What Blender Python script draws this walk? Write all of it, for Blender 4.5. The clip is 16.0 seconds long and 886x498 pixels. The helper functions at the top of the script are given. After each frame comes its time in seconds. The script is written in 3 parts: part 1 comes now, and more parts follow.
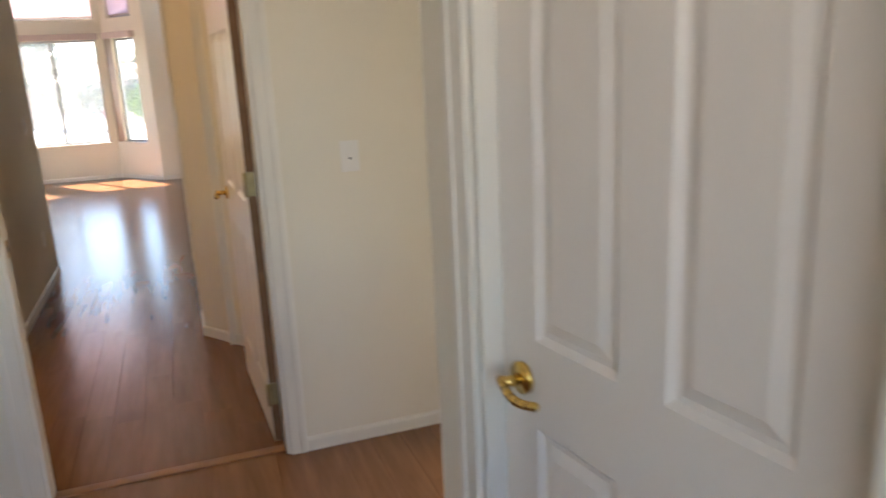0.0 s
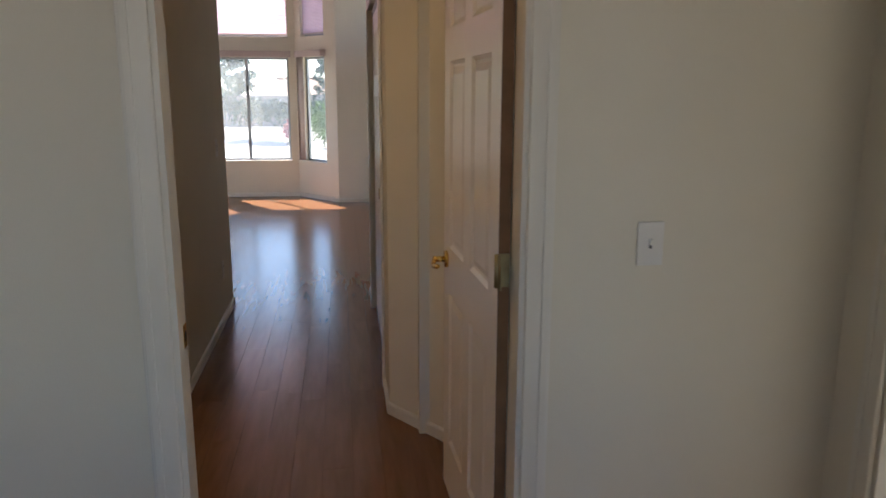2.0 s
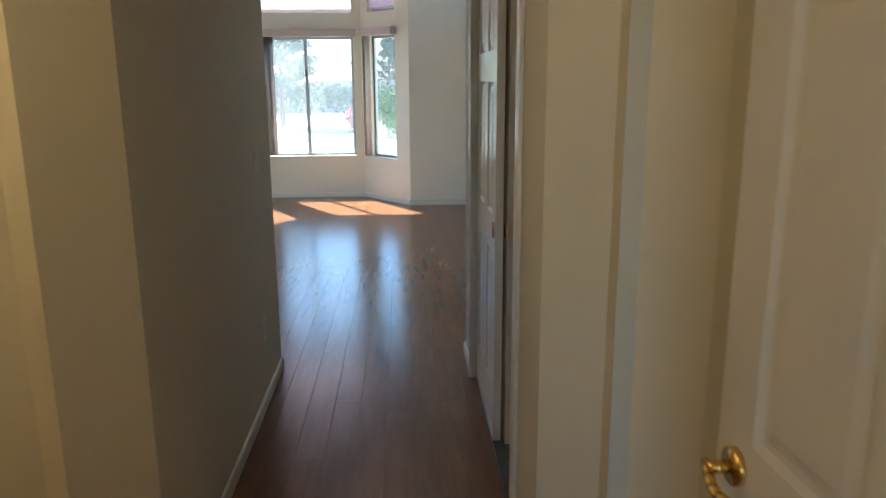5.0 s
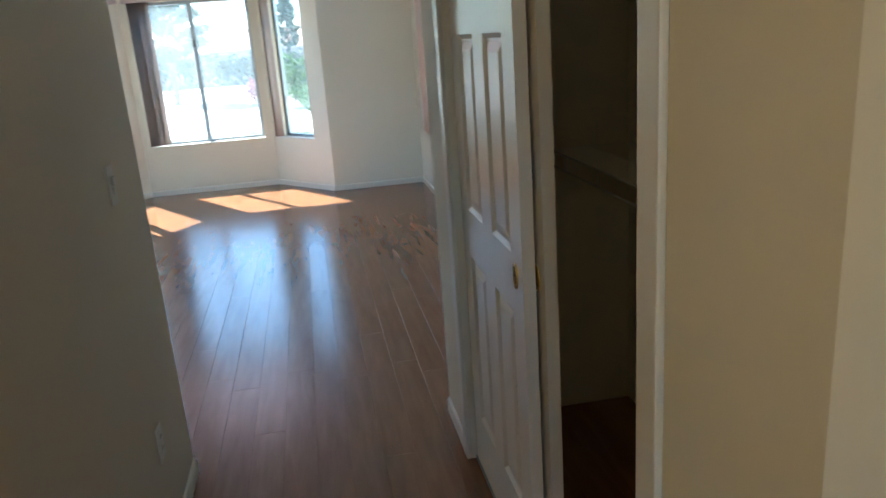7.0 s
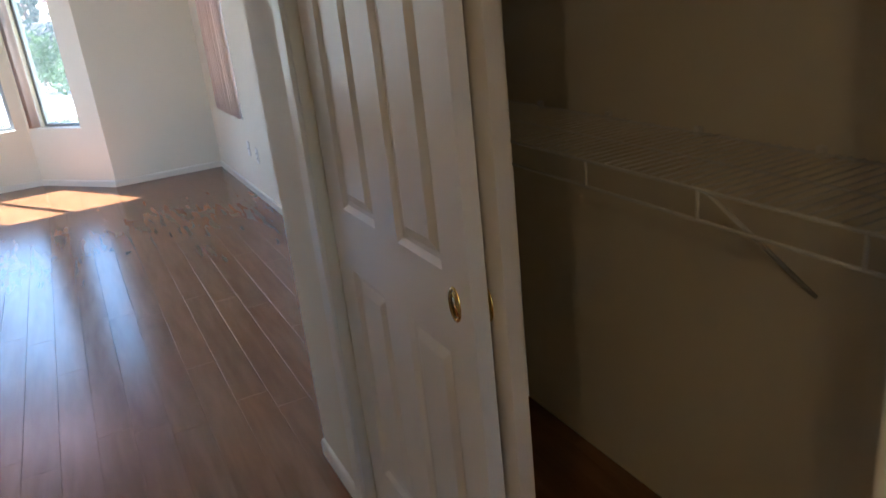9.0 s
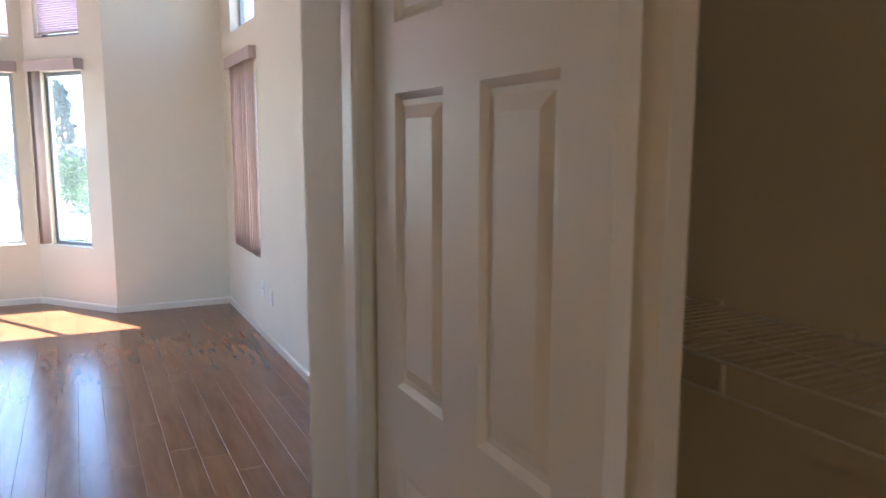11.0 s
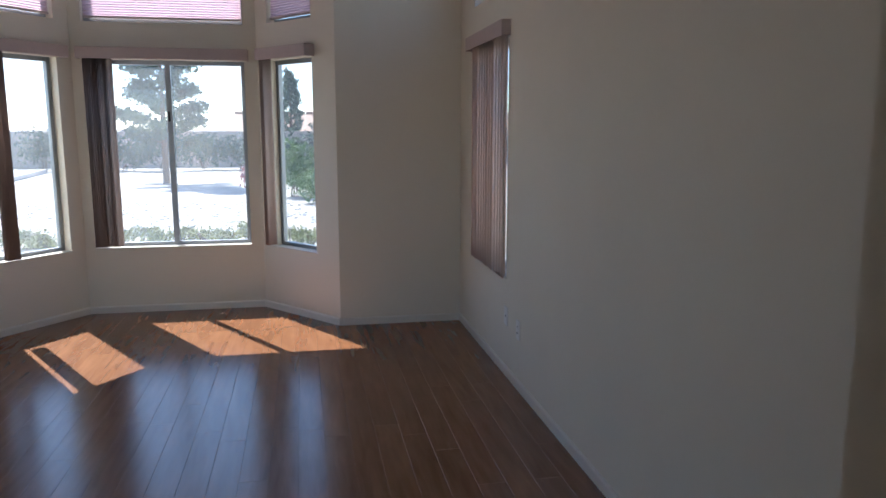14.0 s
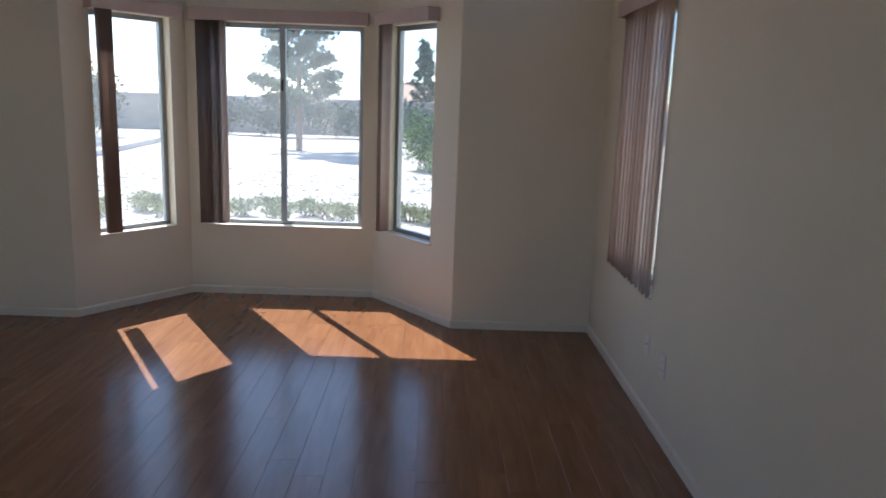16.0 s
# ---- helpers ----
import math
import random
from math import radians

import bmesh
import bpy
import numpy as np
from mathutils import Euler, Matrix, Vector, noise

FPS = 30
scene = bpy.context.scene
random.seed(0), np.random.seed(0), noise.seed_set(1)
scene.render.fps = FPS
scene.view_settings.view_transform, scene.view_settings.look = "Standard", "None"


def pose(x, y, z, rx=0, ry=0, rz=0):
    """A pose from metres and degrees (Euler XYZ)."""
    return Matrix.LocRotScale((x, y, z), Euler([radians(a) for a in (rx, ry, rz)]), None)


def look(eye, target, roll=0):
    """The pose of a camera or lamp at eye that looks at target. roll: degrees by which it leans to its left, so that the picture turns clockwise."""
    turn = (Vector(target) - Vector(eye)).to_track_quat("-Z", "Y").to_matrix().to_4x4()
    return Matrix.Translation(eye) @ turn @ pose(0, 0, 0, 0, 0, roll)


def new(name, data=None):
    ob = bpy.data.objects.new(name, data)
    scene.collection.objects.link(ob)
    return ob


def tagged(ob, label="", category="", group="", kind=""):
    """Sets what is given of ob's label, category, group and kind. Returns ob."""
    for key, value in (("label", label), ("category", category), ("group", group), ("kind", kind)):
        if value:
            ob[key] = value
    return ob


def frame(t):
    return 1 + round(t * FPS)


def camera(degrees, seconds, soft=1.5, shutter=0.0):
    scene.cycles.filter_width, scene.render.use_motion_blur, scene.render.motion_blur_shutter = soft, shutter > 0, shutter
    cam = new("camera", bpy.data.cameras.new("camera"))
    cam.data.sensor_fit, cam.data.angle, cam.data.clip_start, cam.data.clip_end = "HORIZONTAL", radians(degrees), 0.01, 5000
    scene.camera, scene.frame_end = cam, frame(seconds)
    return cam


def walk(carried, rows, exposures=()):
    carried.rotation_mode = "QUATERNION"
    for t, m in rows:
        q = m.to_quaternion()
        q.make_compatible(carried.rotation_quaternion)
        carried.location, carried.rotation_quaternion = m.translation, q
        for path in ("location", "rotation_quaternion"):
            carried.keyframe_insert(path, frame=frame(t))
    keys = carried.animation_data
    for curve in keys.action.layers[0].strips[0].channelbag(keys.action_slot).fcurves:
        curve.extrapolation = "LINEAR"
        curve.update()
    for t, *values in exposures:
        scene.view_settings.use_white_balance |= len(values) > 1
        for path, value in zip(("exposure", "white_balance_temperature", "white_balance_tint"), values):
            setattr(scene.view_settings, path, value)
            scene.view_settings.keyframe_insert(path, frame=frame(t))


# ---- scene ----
cam = camera(62.0, 16.0, shutter=0.5)
PATH = [
    (0, (0.785, -1.469, 1.469), (1.429, 0.36, 0.98), -2.7),
    (0.5, (0.703, -1.274, 1.487), (1.167, 0.619, 1.039), -1.0),
    (1, (0.645, -1.058, 1.501), (0.992, 0.868, 1.088), -0.2),
    (1.5, (0.628, -0.757, 1.505), (0.934, 1.177, 1.098), 0.3),
    (2, (0.609, -0.532, 1.524), (0.875, 1.407, 1.111), 0.2),
    (2.5, (0.573, -0.293, 1.534), (0.806, 1.649, 1.118), 0.5),
    (3, (0.561, -0.035, 1.536), (0.745, 1.911, 1.111), 0.2),
    (3.5, (0.563, 0.249, 1.529), (0.694, 2.197, 1.095), -0.2),
    (4, (0.552, 0.514, 1.515), (0.635, 2.464, 1.076), -0.7),
    (6.5, (0.361, 1.99, 1.55), (0.577, 3.91, 1.034), -1.4),
    (7, (0.37, 2.28, 1.518), (0.685, 4.174, 0.955), -4.2),
    (7.5, (0.313, 2.357, 1.56), (0.778, 4.197, 0.928), -5.8),
    (8, (0.292, 2.487, 1.558), (0.898, 4.263, 0.866), -7.2),
    (8.5, (0.307, 2.734, 1.491), (1.053, 4.435, 0.747), -8.1),
    (11, (0.322, 3.29, 1.419), (1.199, 5.065, 1.139), 0.1),
    (11.5, (0.318, 3.48, 1.461), (1.114, 5.293, 1.178), 0.3),
    (12, (0.298, 3.754, 1.507), (1.002, 5.601, 1.205), 0.3),
    (12.5, (0.309, 3.963, 1.495), (0.907, 5.847, 1.193), 0.1),
    (13, (0.346, 4.18, 1.471), (0.828, 6.098, 1.175), -0.1),
    (13.5, (0.307, 4.312, 1.462), (0.731, 6.243, 1.165), 0.0),
    (14, (0.308, 4.446, 1.489), (0.676, 6.386, 1.168), 0.0),
    (14.5, (0.351, 4.592, 1.501), (0.645, 6.54, 1.157), -0.0),
    (15, (0.406, 4.795, 1.504), (0.621, 6.75, 1.138), 0.1),
    (15.5, (0.428, 4.972, 1.503), (0.566, 6.931, 1.125), 0.8),
    (16, (0.409, 5.171, 1.521), (0.441, 7.131, 1.126), 2.0),
]
EXPOSURES = [(0, 2.9, 7700, 17), (0.6, 2.15, 6500, 4), (1.1, 1.7, 6300, 3), (2.2, 2.05, 6900, 17), (4, 2.25, 6500, 7), (6.4, 2.6, 5700, -4),
             (8, 2.7, 5800, 6), (11.0, 3.1, 6100, 14), (11.7, 2.6, 6000, 18), (12.4, 1.9, 5900, 14), (16, 1.2, 6300, 13)]
walk(cam, [(t, look(eye, target, roll)) for t, eye, target, roll in PATH], EXPOSURES)

# ---- light ----
SUN_TRAVEL = Vector((0.58, -0.95, -1.28))
world = bpy.data.worlds.new("sky")
scene.world = world
world.use_nodes = True
wn = world.node_tree.nodes
sky = wn.new("ShaderNodeTexSky")
sky.sky_type, sky.sun_disc = "NISHITA", False
sky.sun_elevation = math.atan2(1.28, math.hypot(0.58, 0.95))
sky.air_density, sky.dust_density, sky.ozone_density = 0.8, 0.1, 3.0
sky.sun_rotation = math.atan2(-0.58, 0.95)
wn["Background"].inputs["Strength"].default_value = 0.15
world.node_tree.links.new(sky.outputs["Color"], wn["Background"].inputs["Color"])

sun_data = bpy.data.lights.new("sun", "SUN")
sun_data.energy, sun_data.angle, sun_data.color = 5.0, radians(0.5), (1.0, 0.985, 0.96)
sun = new("sun", sun_data)
sun.rotation_euler = SUN_TRAVEL.to_track_quat("-Z", "Y").to_euler()


def opening_light(name, centre, turn, w, h, watts):
    """Sky-coloured area lamp standing in a wall opening, facing along local -Z."""
    data = bpy.data.lights.new(name, "AREA")
    data.shape, data.size, data.size_y, data.energy = "RECTANGLE", w, h, watts
    data.color = (0.93, 0.97, 1.0)
    ob = new(name, data)
    ob.matrix_world = pose(*centre, 90, 0, turn)
    return ob


# Two unseen fill lamps, in openings added to brighten great room and entry.
opening_light("unseen_southwest_fill", (-2.2, 4.80, 1.1), 0, 2.1, 1.9, 0.6)
opening_light("unseen_entry_fill", (0.2, -3.14, 1.5), 0, 1.9, 1.1, 0.28)
opening_light("side_room_daylight", (5.03, 1.4, 1.28), 90, 2.3, 1.45, 12)
# Unseen warm lamp, added for the yellow light on the niche wall.
niche_data = bpy.data.lights.new("unseen_niche_lamp", "POINT")
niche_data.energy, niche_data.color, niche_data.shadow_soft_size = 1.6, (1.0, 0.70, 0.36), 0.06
new("unseen_niche_lamp", niche_data).location = (-0.72, 2.05, 2.22)

# ---- materials ----
def material(name, colour, rough=0.5, metal=0.0, spread=0.06, scale=6.0, fine=120.0, bump=0.05, coat=0.0, per_piece=0.0):
    """Paint, metal or stone with a broad and a fine variation and a little relief."""
    m = bpy.data.materials.new(name)
    m.use_nodes = True
    n, l = m.node_tree.nodes, m.node_tree.links
    b = n["Principled BSDF"]
    co = n.new("ShaderNodeTexCoord")
    big, small = n.new("ShaderNodeTexNoise"), n.new("ShaderNodeTexNoise")
    big.inputs["Scale"].default_value, small.inputs["Scale"].default_value = scale, fine
    big.inputs["Detail"].default_value = 4
    l.new(co.outputs["Object"], big.inputs["Vector"])
    l.new(co.outputs["Object"], small.inputs["Vector"])
    ramp = n.new("ShaderNodeMapRange")
    ramp.inputs["From Min"].default_value, ramp.inputs["From Max"].default_value = 0.3, 0.7
    ramp.inputs["To Min"].default_value, ramp.inputs["To Max"].default_value = 1 - spread, 1 + spread
    l.new(big.outputs["Fac"], ramp.inputs["Value"])
    val = ramp.outputs["Result"]
    if per_piece:
        info = n.new("ShaderNodeObjectInfo")
        pr = n.new("ShaderNodeMapRange")
        pr.inputs["To Min"].default_value, pr.inputs["To Max"].default_value = 1 - per_piece, 1 + per_piece
        l.new(info.outputs["Random"], pr.inputs["Value"])
        mul = n.new("ShaderNodeMath")
        mul.operation = "MULTIPLY"
        l.new(val, mul.inputs[0])
        l.new(pr.outputs["Result"], mul.inputs[1])
        val = mul.outputs[0]
    mix = n.new("ShaderNodeVectorMath")
    mix.operation = "SCALE"
    mix.inputs[0].default_value = colour
    l.new(val, mix.inputs["Scale"])
    l.new(mix.outputs[0], b.inputs["Base Color"])
    rr = n.new("ShaderNodeMapRange")
    rr.inputs["To Min"].default_value, rr.inputs["To Max"].default_value = rough * 0.85, min(1, rough * 1.15)
    l.new(small.outputs["Fac"], rr.inputs["Value"])
    l.new(rr.outputs["Result"], b.inputs["Roughness"])
    b.inputs["Metallic"].default_value = metal
    b.inputs["Coat Weight"].default_value = coat
    if bump:
        bp = n.new("ShaderNodeBump")
        bp.inputs["Strength"].default_value, bp.inputs["Distance"].default_value = bump, 0.004
        l.new(small.outputs["Fac"], bp.inputs["Height"])
        l.new(bp.outputs["Normal"], b.inputs["Normal"])
    return m


def plank_material(name, dark, light, rough):
    """Laminate boards: long grain, board to board differences, a soft sheen."""
    m = bpy.data.materials.new(name)
    m.use_nodes = True
    n, l = m.node_tree.nodes, m.node_tree.links
    b = n["Principled BSDF"]
    co, info = n.new("ShaderNodeTexCoord"), n.new("ShaderNodeObjectInfo")
    shift = n.new("ShaderNodeVectorMath")
    shift.operation = "MULTIPLY_ADD"
    shift.inputs[1].default_value = (1, 1, 1)
    cmb = n.new("ShaderNodeCombineXYZ")
    sc = n.new("ShaderNodeMath")
    sc.operation = "MULTIPLY"
    sc.inputs[1].default_value = 37.0
    l.new(info.outputs["Random"], sc.inputs[0])
    for k in "XYZ":
        l.new(sc.outputs[0], cmb.inputs[k])
    l.new(co.outputs["Object"], shift.inputs[0])
    l.new(cmb.outputs[0], shift.inputs[2])
    mp = n.new("ShaderNodeMapping")
    mp.inputs["Scale"].default_value = (9, 1.0, 9)
    l.new(shift.outputs[0], mp.inputs["Vector"])
    grain, cloud = n.new("ShaderNodeTexNoise"), n.new("ShaderNodeTexNoise")
    grain.inputs["Scale"].default_value, grain.inputs["Detail"].default_value, grain.inputs["Distortion"].default_value = 3.0, 5, 0.4
    cloud.inputs["Scale"].default_value, cloud.inputs["Detail"].default_value = 0.9, 3
    l.new(mp.outputs[0], grain.inputs["Vector"])
    l.new(mp.outputs[0], cloud.inputs["Vector"])
    add = n.new("ShaderNodeMath")
    add.operation = "MULTIPLY_ADD"
    add.inputs[1].default_value = 0.6
    l.new(grain.outputs["Fac"], add.inputs[0])
    pr = n.new("ShaderNodeMapRange")
    pr.inputs["To Min"].default_value, pr.inputs["To Max"].default_value = -0.045, 0.045
    l.new(info.outputs["Random"], pr.inputs["Value"])
    ad2 = n.new("ShaderNodeMath")
    ad2.operation = "MULTIPLY_ADD"
    ad2.inputs[1].default_value = 0.4
    l.new(cloud.outputs["Fac"], ad2.inputs[0])
    l.new(pr.outputs["Result"], ad2.inputs[2])
    l.new(ad2.outputs[0], add.inputs[2])
    ramp = n.new("ShaderNodeValToRGB")
    ramp.color_ramp.elements[0].position, ramp.color_ramp.elements[0].color = 0.28, (*dark, 1)
    ramp.color_ramp.elements[1].position, ramp.color_ramp.elements[1].color = 0.76, (*light, 1)
    l.new(add.outputs[0], ramp.inputs["Fac"])
    l.new(ramp.outputs["Color"], b.inputs["Base Color"])
    rr = n.new("ShaderNodeMapRange")
    rr.inputs["To Min"].default_value, rr.inputs["To Max"].default_value = rough * 0.98, rough * 1.04
    l.new(grain.outputs["Fac"], rr.inputs["Value"])
    l.new(rr.outputs["Result"], b.inputs["Roughness"])
    b.inputs["Specular IOR Level"].default_value = 0.75
    return m


def glass_material(name):
    """Thin clear pane: mostly lets light through, mirrors a little, with painted glare haze."""
    m = bpy.data.materials.new(name)
    m.use_nodes = True
    n, l = m.node_tree.nodes, m.node_tree.links
    out = n["Material Output"]
    n.remove(n["Principled BSDF"])
    clear, gloss, mix, lw = n.new("ShaderNodeBsdfTransparent"), n.new("ShaderNodeBsdfGlossy"), n.new("ShaderNodeMixShader"), n.new("ShaderNodeLayerWeight")
    clear.inputs["Color"].default_value = (0.93, 0.96, 0.95, 1)
    gloss.inputs["Roughness"].default_value = 0.02
    power, span = n.new("ShaderNodeMath"), n.new("ShaderNodeMapRange")
    power.operation, power.inputs[1].default_value = "POWER", 4.0
    span.inputs["To Min"].default_value, span.inputs["To Max"].default_value = 0.03, 0.8
    l.new(lw.outputs["Facing"], power.inputs[0])
    l.new(power.outputs[0], span.inputs["Value"])
    l.new(span.outputs["Result"], mix.inputs["Fac"])
    l.new(clear.outputs[0], mix.inputs[1])
    l.new(gloss.outputs[0], mix.inputs[2])
    # Pale translucent mix paints a glare haze over the view outside.
    haze, veil = n.new("ShaderNodeBsdfTranslucent"), n.new("ShaderNodeMixShader")
    haze.inputs["Color"].default_value = (0.80, 0.86, 0.90, 1)
    haze_noise = n.new("ShaderNodeTexNoise")
    haze_noise.inputs["Scale"].default_value = 3.0
    haze_span = n.new("ShaderNodeMapRange")
    haze_span.inputs["To Min"].default_value, haze_span.inputs["To Max"].default_value = 0.02, 0.075
    l.new(haze_noise.outputs["Fac"], haze_span.inputs["Value"])
    l.new(haze_span.outputs["Result"], veil.inputs["Fac"])
    l.new(mix.outputs[0], veil.inputs[1])
    l.new(haze.outputs[0], veil.inputs[2])
    l.new(veil.outputs[0], out.inputs["Surface"])
    return m


def cloth_material(name, colour, through_part):
    """Blind fabric that glows a little when the sun stands behind it."""
    m = material(name, colour, 0.8, spread=0.05, scale=8, fine=200, bump=0.03)
    n, l = m.node_tree.nodes, m.node_tree.links
    tr, mix = n.new("ShaderNodeBsdfTranslucent"), n.new("ShaderNodeMixShader")
    tr.inputs["Color"].default_value = (*colour, 1)
    mix.inputs["Fac"].default_value = through_part
    l.new(n["Principled BSDF"].outputs[0], mix.inputs[1])
    l.new(tr.outputs[0], mix.inputs[2])
    l.new(mix.outputs[0], n["Material Output"].inputs["Surface"])
    return m


WALL = material("wall_paint", (0.80, 0.745, 0.63), 0.7, spread=0.025, scale=1.6, fine=220, bump=0.10)
CEIL = material("ceiling_paint", (0.80, 0.78, 0.73), 0.9, spread=0.03, scale=2, fine=90, bump=0.2)
TRIM = material("trim_gloss_paint", (0.79, 0.75, 0.67), 0.34, spread=0.02, scale=3, fine=40, bump=0.0)
DOOR = material("door_gloss_paint", (0.82, 0.77, 0.71), 0.32, spread=0.02, scale=3, fine=40, bump=0.0)
# Brown with the shade of the door's hinge gap put into it.
EDGE = material("gap_shade_brown", (0.22, 0.11, 0.05), 0.7, spread=0.15, scale=12, fine=90)
BRASS = material("brass", (0.78, 0.52, 0.16), 0.18, 1.0, spread=0.08, scale=30, fine=200, bump=0.01)
HINGE = material("dull_brass_hinge", (0.36, 0.31, 0.18), 0.4, 1.0, spread=0.15, scale=30, fine=200, bump=0.03)
# Near-black for the window latch, and for shade painted as slots and holes.
DARK = material("dark_latch_and_hole_shade", (0.02, 0.018, 0.015), 0.8, spread=0.1)
ALU = material("window_frame_aluminium", (0.30, 0.32, 0.33), 0.4, 0.6, spread=0.05, scale=10, fine=150)
PLASTIC = material("white_plastic", (0.82, 0.80, 0.76), 0.35, spread=0.02, scale=10, fine=200, bump=0.02)
GLASS = glass_material("clear_glass")
SLAT = cloth_material("pink_beige_slat", (0.80, 0.66, 0.58), 0.45)
# Slat colour darkened to brown: the stack's shade is put into it.
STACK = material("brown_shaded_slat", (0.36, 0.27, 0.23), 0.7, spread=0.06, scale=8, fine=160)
VALANCE = material("mauve_valance", (0.52, 0.42, 0.39), 0.6, spread=0.04, scale=10, fine=180)
SHADE = cloth_material("mauve_cell_shade", (0.66, 0.50, 0.56), 0.55)
WIRE = material("white_vinyl_wire", (0.75, 0.74, 0.70), 0.4, spread=0.03)
PLANK = plank_material("laminate_plank", (0.160, 0.062, 0.024), (0.290, 0.134, 0.059), 0.21)
SUBFLOOR = material("dark_joint", (0.05, 0.025, 0.012), 0.6, spread=0.1)
CARPET = material("pale_carpet", (0.62, 0.58, 0.55), 0.95, spread=0.06, scale=20, fine=400, bump=0.4)
STRIP = material("wood_threshold", (0.30, 0.14, 0.06), 0.4, spread=0.12, scale=20, fine=120)
GRAVEL = material("pale_gravel", (0.46, 0.41, 0.36), 0.95, spread=0.18, scale=3, fine=60, bump=0.6)
STUCCO = material("pale_stucco", (0.58, 0.50, 0.42), 0.9, spread=0.06, scale=2, fine=80, bump=0.3)
BLOCK = material("grey_block", (0.42, 0.37, 0.33), 0.9, spread=0.08, scale=3, fine=60, bump=0.3, per_piece=0.1)
TILE = material("clay_roof_tile", (0.46, 0.30, 0.22), 0.85, spread=0.12, scale=4, fine=60, bump=0.3, per_piece=0.12)
BARK = material("grey_bark", (0.16, 0.11, 0.08), 0.95, spread=0.25, scale=14, fine=90, bump=0.6)
NEEDLE = material("pine_leaf", (0.085, 0.120, 0.085), 0.7, spread=0.35, scale=2.5, fine=60)
LEAF = material("shrub_leaf", (0.13, 0.21, 0.06), 0.6, spread=0.35, scale=4, fine=60)
LIME = material("groundcover_leaf", (0.26, 0.28, 0.10), 0.6, spread=0.35, scale=6, fine=60)
FLOWER = material("red_flower", (0.45, 0.10, 0.12), 0.6, spread=0.2, scale=6, fine=60)
STONE = material("white_stone", (0.62, 0.58, 0.56), 0.9, spread=0.15, scale=5, fine=70, bump=0.4)


# ---- mesh helpers ----
def box(bm, lo, hi, m=None, bevel=0.0):
    """Adds a box between two corners."""
    vs = bmesh.ops.create_cube(bm, size=1)["verts"]
    for v in vs:
        v.co = Vector([(lo[i] + hi[i]) / 2 + v.co[i] * (hi[i] - lo[i]) for i in range(3)])
    if bevel:
        es = list({e for v in vs for e in v.link_edges})
        out = bmesh.ops.bevel(bm, geom=es, offset=bevel, segments=2, affect="EDGES", profile=0.6)
        vs = list({v for f in out["faces"] for v in f.verts} | {v for v in vs if v.is_valid})
    if m is not None:
        bmesh.ops.transform(bm, matrix=m, verts=[v for v in vs if v.is_valid])
    return bm


def rod(bm, a, b, r, seg=8):
    """Adds a round bar from a to b."""
    a, b = Vector(a), Vector(b)
    m = Matrix.Translation((a + b) / 2) @ (b - a).to_track_quat("Z", "Y").to_matrix().to_4x4()
    bmesh.ops.create_cone(bm, cap_ends=True, segments=seg, radius1=r, radius2=r, depth=(b - a).length, matrix=m)
    return bm


def prism(bm, outline, z0, z1):
    """Adds an upright prism over a plan outline."""
    low = [bm.verts.new((x, y, z0)) for x, y in outline]
    top = [bm.verts.new((x, y, z1)) for x, y in outline]
    k = len(outline)
    bm.faces.new(low[::-1])
    bm.faces.new(top)
    for i in range(k):
        bm.faces.new((low[i], low[(i + 1) % k], top[(i + 1) % k], top[i]))
    bmesh.ops.recalc_face_normals(bm, faces=bm.faces)
    return bm


def part(name, bm, mat, parent=None, label="", smooth=False):
    """Links a bmesh as one mesh object, under a thing where one is given."""
    me = bpy.data.meshes.new(name)
    bm.to_mesh(me)
    bm.free()
    me.materials.append(mat)
    if smooth:
        for p in me.polygons:
            p.use_smooth = True
    ob = new(name, me)
    if parent is not None:
        ob.parent = parent
    if label:
        tagged(ob, label)
    return ob


def thing(name, label, category, m=None, group="", kind=""):
    """An empty at a thing's base."""
    ob = new(name)
    ob.empty_display_size = 0.1
    if m is not None:
        ob.matrix_world = m
    return tagged(ob, label, category, group, kind)


def structure(name, bm, mat, label, category):
    return tagged(part(name, bm, mat), label, category, kind="structure")


def wall_between(bm, a, b, thick, z0, z1, holes=()):
    """Wall along a-b, its room face on the line and its body to the left of a-b; holes (d0, d1, z0, z1) go through it."""
    a, b = Vector((*a, 0)), Vector((*b, 0))
    along = (b - a).normalized()
    m = Matrix.Translation(a) @ Matrix.Rotation(math.atan2(along.y, along.x), 4, "Z")
    L = (b - a).length
    cuts = sorted({0.0, L, *(h[0] for h in holes), *(h[1] for h in holes)})
    for d0, d1 in zip(cuts, cuts[1:]):
        zs = [z0]
        for h in sorted((h for h in holes if h[0] <= d0 + 1e-6 and h[1] >= d1 - 1e-6), key=lambda h: h[2]):
            zs += [h[2], h[3]]
        zs.append(z1)
        for q0, q1 in zip(zs[::2], zs[1::2]):
            if q1 - q0 > 1e-4:
                box(bm, (d0, 0, q0), (d1, thick, q1), m)
    return m


# ---- plan ----
HALL_L, HALL_R = -0.205, 0.81
ROOM_R, ROOM_L, FAR = 1.50, -3.6, 10.0
STUB_Y, LEFT_END = 5.03, 4.86
BAY = [(0.561, 10.0), (-0.03, 10.738), (-1.426, 10.738), (-1.97, 10.0)]
HIGH, LOW = 3.6, 2.44
SILL, HEAD = 0.535, 2.03
UP0, UP1 = 2.31, 3.0
T = 0.14
DOORWALL, DOORTHICK = 1.23, 0.09
OPEN0, OPEN1 = 0.21, 1.045
CLOSET0, CLOSET1 = 3.20, 4.64
CLOSET_BACK = 1.55

